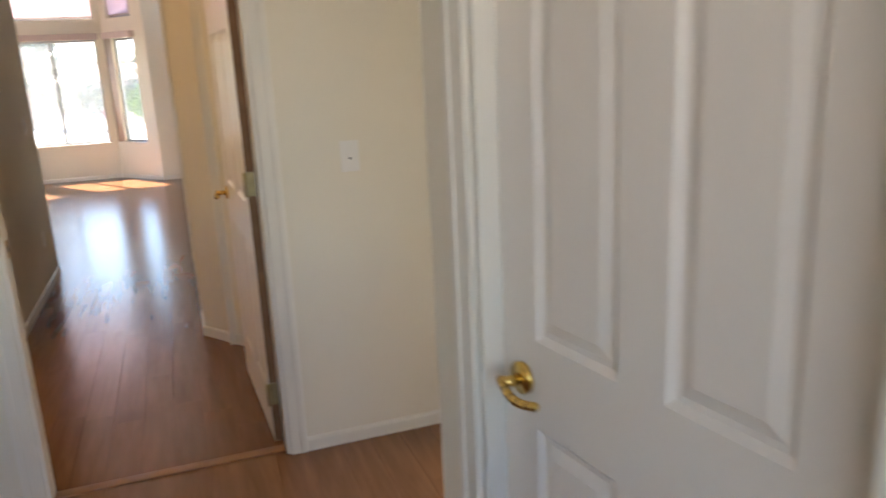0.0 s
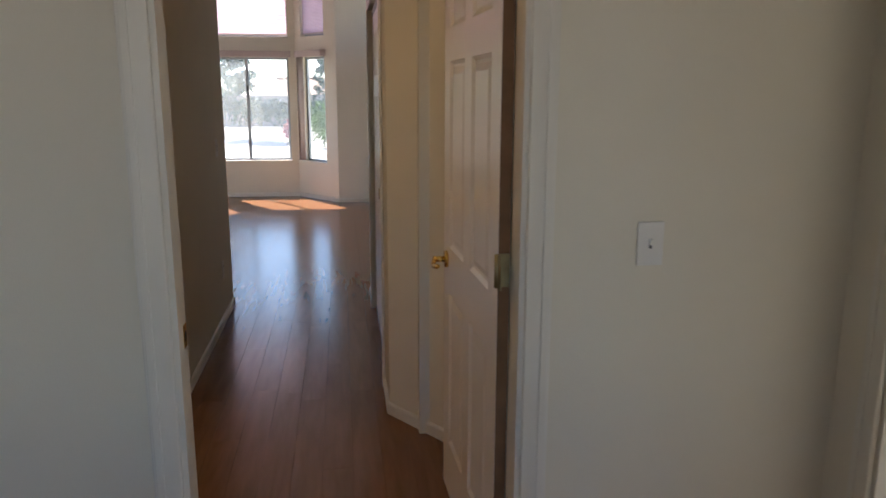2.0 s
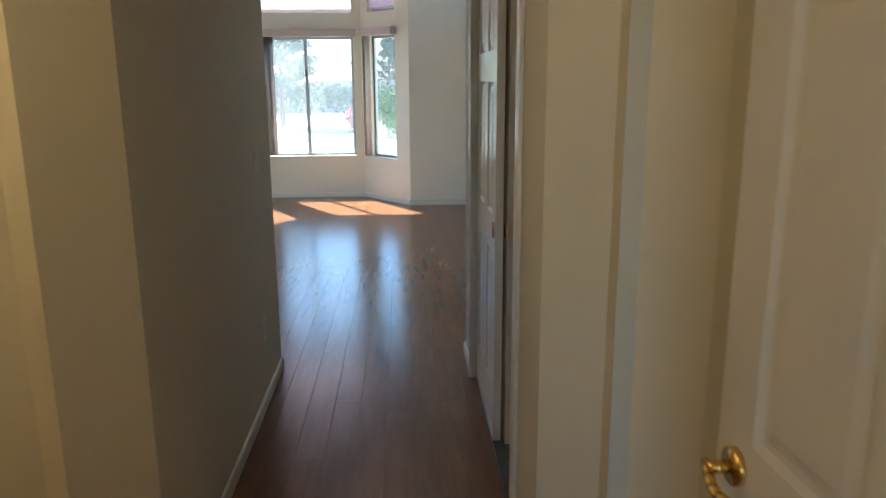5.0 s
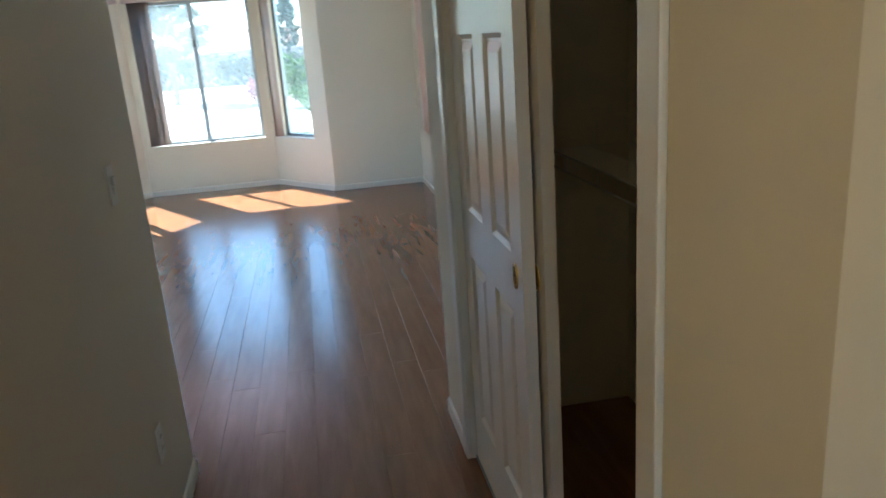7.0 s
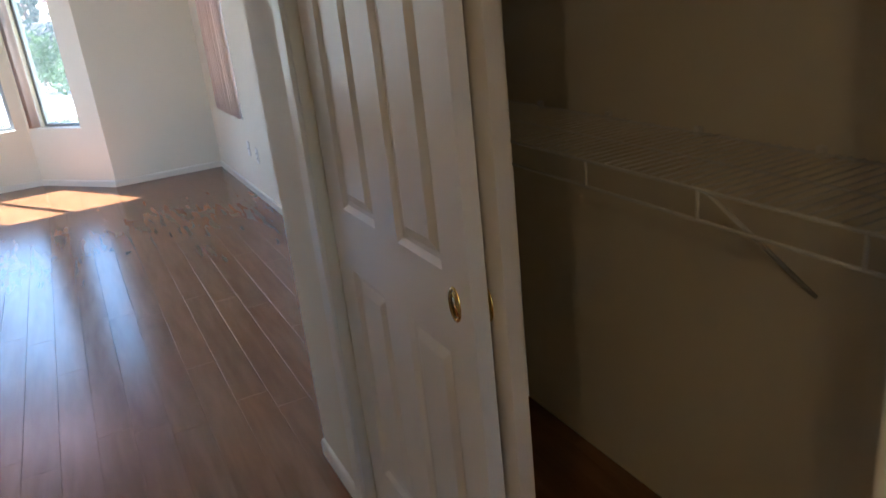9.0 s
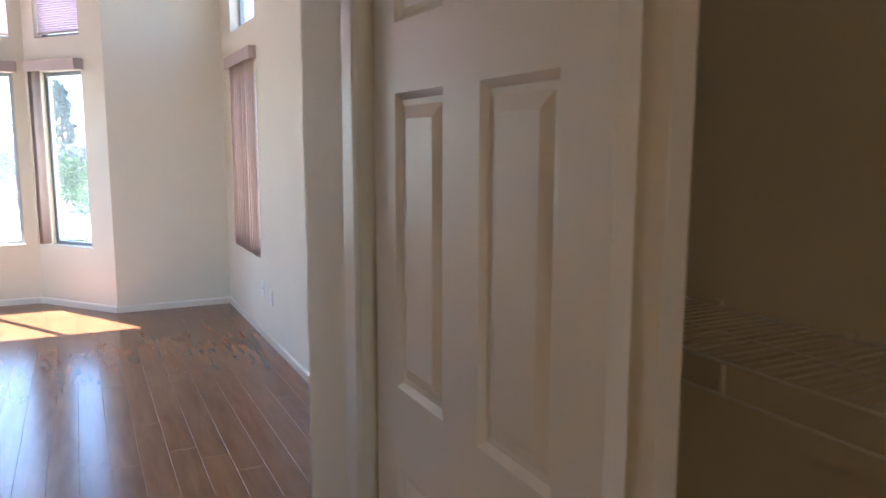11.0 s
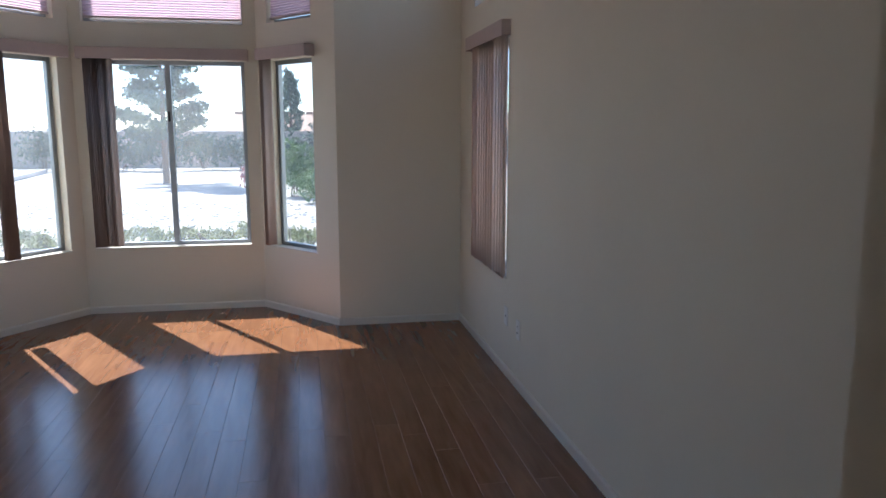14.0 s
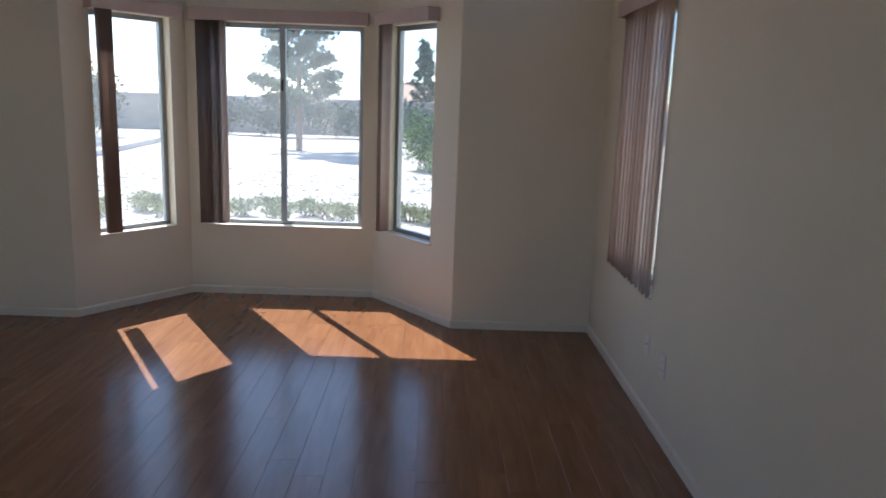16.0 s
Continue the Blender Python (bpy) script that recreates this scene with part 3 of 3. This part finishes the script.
def slat_mesh(h):
    """One gently curved blind vane, 89 mm wide."""
    bm = bmesh.new()
    k = 6
    cols = []
    for side in (0, 1):
        cols.append([[bm.verts.new((0.089 * (i / k - 0.5), 0.010 * (1 - (2 * i / k - 1) ** 2) + side * 0.0012, z)) for i in range(k + 1)] for z in (0, h)])
    a, b = cols
    for i in range(k):
        bm.faces.new((a[0][i], a[0][i + 1], a[1][i + 1], a[1][i]))
        bm.faces.new((b[0][i + 1], b[0][i], b[1][i], b[1][i + 1]))
    for q in (0, k):
        bm.faces.new((a[0][q], a[1][q], b[1][q], b[0][q]))
    bm.faces.new(a[0][::-1] + b[0])
    bm.faces.new(a[1] + b[1][::-1])
    bmesh.ops.recalc_face_normals(bm, faces=bm.faces)
    me = bpy.data.meshes.new("slat")
    bm.to_mesh(me)
    bm.free()
    for p in me.polygons:
        p.use_smooth = True
    return me


def blinds(m, places, z0, z1, mat, label):
    """Vertical vanes: places of (along, out, turn)."""
    ob = thing("vertical_blinds", label, "blinds", m @ Matrix.Translation((0, 0, z0)))
    me = slat_mesh(z1 - z0)
    me.materials.append(mat)
    for d, y, turn in places:
        s = new("slat", me)
        s.parent = ob
        s.matrix_basis = pose(d, y, 0, 0, 0, turn)
    return ob


names = ["window_1", "window_2", "window_3"]
for i, (m, d0, d1) in enumerate(WINDOWS):
    glazed(names[i], m, d0, d1, SILL, HEAD, i == 1, "aluminium framed window with clear glass in the bay")
    glazed("window_%d" % (4 + i), m, d0, d1, UP0, UP1, False, "high fixed window above the bay window")
    valance(m, d0, d1, HEAD - 0.005)
    # pleated shade high up
    sh = thing("cell_shade", "mauve pleated cellular shade pulled down over a high window", "window shade", m)
    zb = UP0 + 0.03
    bm = bmesh.new()
    steps = int((UP1 - 0.04 - zb) / 0.019)
    rows = []
    for k in range(steps * 2 + 1):
        y = 0.030 if k % 2 else 0.044
        z = zb + 0.018 + k * (UP1 - 0.04 - zb - 0.018) / (steps * 2)
        rows.append([bm.verts.new((d0 + 0.012, y, z)), bm.verts.new((d1 - 0.012, y, z))])
    for ra, rb in zip(rows, rows[1:]):
        bm.faces.new((ra[0], ra[1], rb[1], rb[0]))
    part("pleated_fabric", bm, SHADE, sh)
    part("bottom_rail", box(bmesh.new(), (d0 + 0.010, 0.024, zb), (d1 - 0.010, 0.050, zb + 0.018), bevel=0.003), VALANCE, sh)
    part("head_rail", box(bmesh.new(), (d0 + 0.008, 0.020, UP1 - 0.04), (d1 - 0.008, 0.055, UP1 - 0.002), bevel=0.003), VALANCE, sh)

rng = random.Random(4)
m, d0, d1 = WINDOWS[1]
blinds(m, [(d0 + 0.025 + 0.0155 * i, -0.045, 78 + rng.uniform(-11, 11)) for i in range(12)], SILL + 0.02, HEAD + 0.02, STACK, "vertical blinds drawn to one side, stacked, shade put into their brown")
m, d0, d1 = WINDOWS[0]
blinds(m, [(d0 + 0.03 + 0.014 * i, -0.045, 80 + rng.uniform(-4, 4)) for i in range(7)], SILL + 0.02, HEAD + 0.02, STACK, "vertical blinds drawn to one side, stacked, shade put into their brown")
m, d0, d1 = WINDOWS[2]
blinds(m, [(d0 + 0.008 + 0.012 * i, -0.045, 88 + rng.uniform(-3, 3)) for i in range(4)], SILL + 0.02, HEAD + 0.02, STACK, "vertical blinds drawn to one side, stacked, shade put into their brown")

EASTM = Matrix.Translation((ROOM_R, SIDE[1], 0)) @ Matrix.Rotation(radians(-90), 4, "Z")
SW = SIDE[1] - SIDE[0]
glazed("window_7", EASTM, 0, SW, 0.60, HEAD, True, "aluminium side window behind closed blinds")
glazed("window_8", EASTM, 0, SW, UP0, UP1, False, "high bare fixed window in the side wall")
valance(EASTM, 0, SW, HEAD - 0.01, 0.058)
blinds(EASTM, [(0.025 + 0.069 * i, -0.012, -28 + rng.uniform(-5, 5)) for i in range(13)], 0.60, HEAD + 0.02, SLAT, "closed pink-beige vertical blinds lit from behind")
SIDEROOM = Matrix.Translation((5.0, -1.0, 0)) @ Matrix.Rotation(radians(90), 4, "Z") @ Matrix.Diagonal((1, -1, 1, 1))
glazed("window_9", SIDEROOM, 1.2, 3.6, 0.5, 2.05, True, "wide window of the bright side room")


# ---- switches and outlets ----
def plate(name, label, m, kind):
    ob = thing(name, label, "electrical plate", m)
    part("cover_plate", box(bmesh.new(), (-0.035, -0.006, -0.057), (0.035, -0.0005, 0.057), bevel=0.003), PLASTIC, ob)
    # Slots and socket are raised near-black pads; their inner shade is painted.
    if kind == "switch":
        part("toggle", box(bmesh.new(), (-0.005, -0.017, -0.002), (0.005, -0.006, 0.014), bevel=0.002), PLASTIC, ob)
        part("slot", box(bmesh.new(), (-0.004, -0.0066, -0.012), (0.004, -0.006, -0.004)), DARK, ob)
    elif kind == "double":
        part("toggle", box(bmesh.new(), (-0.012, -0.015, -0.002), (0.012, -0.006, 0.024), bevel=0.002), PLASTIC, ob)
        part("rocker", box(bmesh.new(), (-0.012, -0.012, -0.028), (0.012, -0.006, -0.004), bevel=0.002), PLASTIC, ob)
    elif kind == "jack":
        part("socket", rod(bmesh.new(), (0, -0.008, 0), (0, -0.006, 0), 0.006, 12), DARK, ob)
    else:
        for z in (-0.020, 0.020):
            f = part("receptacle", box(bmesh.new(), (-0.016, -0.0085, z - 0.014), (0.016, -0.006, z + 0.014), bevel=0.002), PLASTIC, ob)
            for x in (-0.006, 0.006):
                part("slot", box(bmesh.new(), (x - 0.0012, -0.0092, z - 0.003), (x + 0.0012, -0.0085, z + 0.006)), DARK, f)
    return ob


plate("light_switch", "white toggle light switch on the cream wall", pose(1.385, DOORWALL, 1.15), "switch")
plate("wall_outlet", "white wall outlet low on the room wall", pose(ROOM_R, 8.40, 0.35, 0, 0, -90), "outlet")
plate("cable_plate", "white blank cable plate beside the outlet", pose(ROOM_R, 8.66, 0.37, 0, 0, -90), "jack")
plate("light_switch", "white double light switch near the passage end", pose(HALL_L, 4.48, 1.17, 0, 0, 90), "double")
plate("wall_outlet", "white wall outlet low on the passage wall", pose(HALL_L, 4.45, 0.36, 0, 0, 90), "outlet")

# ---- outside ----
bm = bmesh.new()
R = 2500
vs = [bm.verts.new(p) for p in ((-R, -R, -0.22), (R, -R, -0.22), (R, R, -0.22), (-R, R, -0.22))]
bm.faces.new(vs)
structure("ground", bm, GRAVEL, "pale sunlit gravel yard", "ground")


def leafy(bm, centre, size, count, leaf, rnd):
    """Many small leaves scattered through an uneven clump."""
    for _ in range(count):
        v = Vector((rnd.gauss(0, 1), rnd.gauss(0, 1), rnd.gauss(0, 1))).normalized() * (rnd.random() ** 0.4)
        v *= 0.75 + 0.5 * noise.noise(v * 2.3 + Vector(centre))
        c = Vector(centre) + Vector((v.x * size[0], v.y * size[1], v.z * size[2]))
        q = Euler((rnd.uniform(0, 6.3), rnd.uniform(0, 6.3), rnd.uniform(0, 6.3))).to_matrix()
        s = leaf * rnd.uniform(0.6, 1.4)
        ps = [c + q @ Vector(p) for p in ((-s, 0, 0), (0, -s * 0.45, s * 0.12), (s, 0, 0), (0, s * 0.45, s * 0.12))]
        bm.faces.new([bm.verts.new(p) for p in ps])


def tree(x, y, h, spread, trunk_h, label, seed):
    rnd = random.Random(seed)
    ob = thing("tree", label, "tree", pose(x, y, -0.22))
    bm = bmesh.new()
    bmesh.ops.create_cone(bm, cap_ends=True, segments=10, radius1=0.11, radius2=0.03, depth=h * 0.9, matrix=Matrix.Translation((0, 0, h * 0.45)))
    part("trunk", bm, BARK, ob, smooth=True)
    limbs, crown = [], bmesh.new()
    for i in range(26):
        z = trunk_h + (h - trunk_h) * (i / 26) ** 0.9
        r = spread * (1.0 - 0.75 * (i / 26)) * rnd.uniform(0.7, 1.15)
        a = i * 2.4
        tip = Vector((r * math.cos(a), r * math.sin(a), z + 0.35))
        limbs.append(((0, 0, z), tip))
        for f in (0.45, 0.75, 1.0):
            leafy(crown, Vector((0, 0, z)).lerp(tip, f), (0.31 * spread, 0.31 * spread, 0.30), int(90 * spread ** 2), 0.08, rnd)
    leafy(crown, (0, 0, h - 0.2), (0.22 * spread, 0.22 * spread, 0.5), int(70 * spread ** 2), 0.07, rnd)
    for a, b in limbs:
        part("limb", rod(bmesh.new(), a, b, 0.022, 6), BARK, ob, smooth=True)
    part("crown", crown, NEEDLE, ob)
    return ob


def shrub(name, x, y, size, count, mat, label, seed, leaf=0.05, group=""):
    rnd = random.Random(seed)
    ob = thing(name, label, "shrub", pose(x, y, -0.22), group)
    crown = bmesh.new()
    for i in range(7):
        leafy(crown, (rnd.uniform(-0.5, 0.5) * size[0], rnd.uniform(-0.5, 0.5) * size[1], size[2] * rnd.uniform(0.35, 0.7)), (size[0] * 0.6, size[1] * 0.6, size[2] * 0.42), count // 7, leaf, rnd)
    bm = bmesh.new()
    for i in range(5):
        rod(bm, (0.05 * i - 0.1, 0, 0), (rnd.uniform(-0.4, 0.4) * size[0], rnd.uniform(-0.4, 0.4) * size[1], size[2] * 0.7), 0.012, 5)
    part("stem", bm, BARK, ob)
    part("crown", crown, mat, ob)
    return ob


tree(-3.95, 29.2, 5.6, 1.45, 1.0, "young pine tree with an open grey-green crown", 3)
tree(-0.25, 47.0, 4.6, 0.85, 1.0, "dark distant conifer beyond the roofs", 5)
tree(1.7, 50.0, 4.0, 0.85, 1.0, "dark distant conifer beyond the roofs", 8)
for i in range(9):
    shrub("shrub", -10.0 + 1.55 * i, 37.0 + 0.5 * math.sin(i * 1.7), (1.4, 1.0, 1.75 + 0.2 * math.sin(i * 2.3)), 900, NEEDLE, "grey-green hedge shrub along the yard wall", 20 + i, 0.09, "shrubs along the wall")
for i, (x, y, h) in enumerate([(-9.9, 23.5, 2.5), (-10.6, 26.5, 2.9), (-11.2, 29.8, 2.7), (-12.2, 33.0, 2.6)]):
    shrub("shrub", x, y, (1.3, 1.5, h), 1300, NEEDLE, "tall feathery shrub beside the kerb", 34 + i, 0.09, "tall shrubs beside the kerb")
for i, (x, y, h) in enumerate([(0.1, 23.6, 1.55), (1.3, 24.4, 1.7), (2.6, 23.8, 1.7), (0.9, 21.9, 1.1)]):
    shrub("shrub", x, y, (0.8, 0.8, h), 2400, LEAF, "bright green leafy shrub in the yard", 40 + i, 0.05, "green shrubs")
shrub("flower_bush", -1.15, 25.5, (0.4, 0.4, 1.0), 500, FLOWER, "red flowering bush on the gravel", 60, 0.05)
for i in range(22):
    shrub("groundcover", -4.2 + 0.31 * i, 15.4 + 0.9 * ((i * 7) % 5) / 5 + 0.3 * math.sin(i * 2.1), (0.34, 0.32, 0.30), 420, LIME, "low yellow-green groundcover plant", 70 + i, 0.03, "groundcover plants")
rnd = random.Random(9)
bm = bmesh.new()
for i in range(900):
    x, y, s = rnd.uniform(-7, 3), 13.5 + 9 * rnd.random(), rnd.uniform(0.02, 0.06)
    bmesh.ops.create_icosphere(bm, subdivisions=1, radius=s, matrix=Matrix.Translation((x, y, -0.215)) @ Matrix.Diagonal((1, rnd.uniform(0.6, 1), 0.6, 1)))
tagged(part("river_stones", bm, STONE), "loose pale stones scattered over the gravel", "stones", kind="stuff")
wall = thing("yard_wall", "grey block garden wall behind the hedge", "garden wall", pose(0, 40.0, -0.22))
part("block_course", box(bmesh.new(), (-22, 0, 0), (22, 0.2, 1.55), bevel=0.02), BLOCK, wall)
part("coping", box(bmesh.new(), (-22, -0.03, 1.55), (22, 0.23, 1.62), bevel=0.02), BLOCK, wall)
house = thing("neighbour_house", "pale stucco house with a clay tile roof", "house", pose(4.0, 55.0, -2.3))
part("wall", box(bmesh.new(), (-8, 0, 0), (12, 9, 2.9)), STUCCO, house)
bm = bmesh.new()
prism(bm, [(-0.7, 0.0), (9.7, 0.0), (4.5, 2.0)], -8.6, 12.6)
roof = part("roof", bm, TILE, house)
roof.matrix_basis = Matrix(((0, 0, 1, 0), (1, 0, 0, 0), (0, 1, 0, 2.9), (0, 0, 0, 1)))
for i in range(34):
    ridge = rod(bmesh.new(), (-8.3 + 0.62 * i, 4.5, 4.93), (-7.75 + 0.62 * i, 4.5, 4.93), 0.13, 8)
    part("ridge_tile", ridge, TILE, roof).matrix_parent_inverse = roof.matrix_basis.inverted()
kerb = thing("yard_kerb", "pale concrete kerb edging the gravel", "kerb", pose(-8.2, 21.0, -0.22, 0, 0, 6))
part("edging", box(bmesh.new(), (0, 0, 0), (0.2, 15, 0.16), bevel=0.015), STONE, kerb)
# Fixture added out of view to go with the niche lamp.
lamp = thing("added_lamp_base", "round white plastic lamp base, added out of view", "ceiling lamp", pose(-0.72, 2.05, LOW))
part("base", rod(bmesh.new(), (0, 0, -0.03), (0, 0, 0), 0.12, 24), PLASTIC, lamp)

# ---- floor boards ----
BW, BL = 0.125, 1.22
bm = bmesh.new()
box(bm, (-2.0, -3.1, -0.10), (2.07, 2.9, -0.006))
box(bm, (ROOM_L, 2.9, -0.10), (ROOM_R + T, FAR, -0.006))
prism(bm, [BAY[3], BAY[0], BAY[1], BAY[2]], -0.10, -0.006)
floor = structure("floor", bm, SUBFLOOR, "brown wood laminate plank floor", "floor")


def clip_poly(poly, n, c):
    """Keeps the part of a plan polygon where n . p <= c."""
    out = []
    for p, q in zip(poly, poly[1:] + poly[:1]):
        a, b = n[0] * p[0] + n[1] * p[1] - c, n[0] * q[0] + n[1] * q[1] - c
        if a <= 0:
            out.append(p)
        if a * b < 0:
            f = a / (a - b)
            out.append((p[0] + f * (q[0] - p[0]), p[1] + f * (q[1] - p[1])))
    return out


def line_of(a, b):
    """Half plane to the right of a-b, as a normal and an offset."""
    n = (-(b[1] - a[1]), b[0] - a[0])
    return n, n[0] * a[0] + n[1] * a[1]


def plank(poly):
    bm = bmesh.new()
    low = [bm.verts.new((x, y, -0.006)) for x, y in poly]
    cx, cy = sum(p[0] for p in poly) / len(poly), sum(p[1] for p in poly) / len(poly)

    def inner(p):
        d = Vector((cx - p[0], cy - p[1]))
        return (p[0] + math.copysign(min(0.001, abs(d.x)), d.x), p[1] + math.copysign(min(0.001, abs(d.y)), d.y))

    mid = [bm.verts.new((x, y, -0.0009)) for x, y in poly]
    top = [bm.verts.new((*inner(p), 0.0)) for p in poly]
    k = len(poly)
    bm.faces.new(top)
    for i in range(k):
        j = (i + 1) % k
        bm.faces.new((low[i], low[j], mid[j], mid[i]))
        bm.faces.new((mid[i], mid[j], top[j], top[i]))
    part("plank", bm, PLANK, floor)


def lay(x0, x1, y0, y1, cuts=(), width=BW, length=BL, skip=None):
    rnd = random.Random(11)
    i0, i1 = math.floor(x0 / width), math.ceil(x1 / width)
    for i in range(i0, i1):
        y = y0 - rnd.random() * length
        while y < y1:
            xa, xb, ya, yb = max(x0, i * width), min(x1, (i + 1) * width), max(y0, y), min(y1, y + length)
            y += length
            if yb - ya < 0.02 or xb - xa < 0.008 or (skip and skip((xa + xb) / 2, (ya + yb) / 2)):
                continue
            poly = [(xa, ya), (xb, ya), (xb, yb), (xa, yb)]
            for n, c in cuts:
                poly = clip_poly(poly, n, c)
                if len(poly) < 3:
                    break
            if len(poly) >= 3:
                plank(poly)


lay(-0.25, ROOM_R, DOORWALL + 0.08, FAR)
lay(ROOM_R, CLOSET_BACK, 2.70, STUB_Y - 0.12)
lay(-1.2, -0.25, DOORWALL + 0.08, 2.95)
lay(ROOM_L, -0.25, LEFT_END, FAR)
lay(BAY[3][0], BAY[0][0], FAR, BAY[1][1], [line_of(BAY[3], BAY[2]), line_of(BAY[1], BAY[0])])
lay(-1.2, 1.95, -2.2, DOORWALL + 0.03)
st = thing("threshold", "brown wooden threshold strip in the doorway", "threshold", pose(0, DOORWALL + 0.055, 0), kind="structure")
part("strip", box(bmesh.new(), (OPEN0, -0.024, -0.004), (OPEN1, 0.024, 0.006), bevel=0.003), STRIP, st)
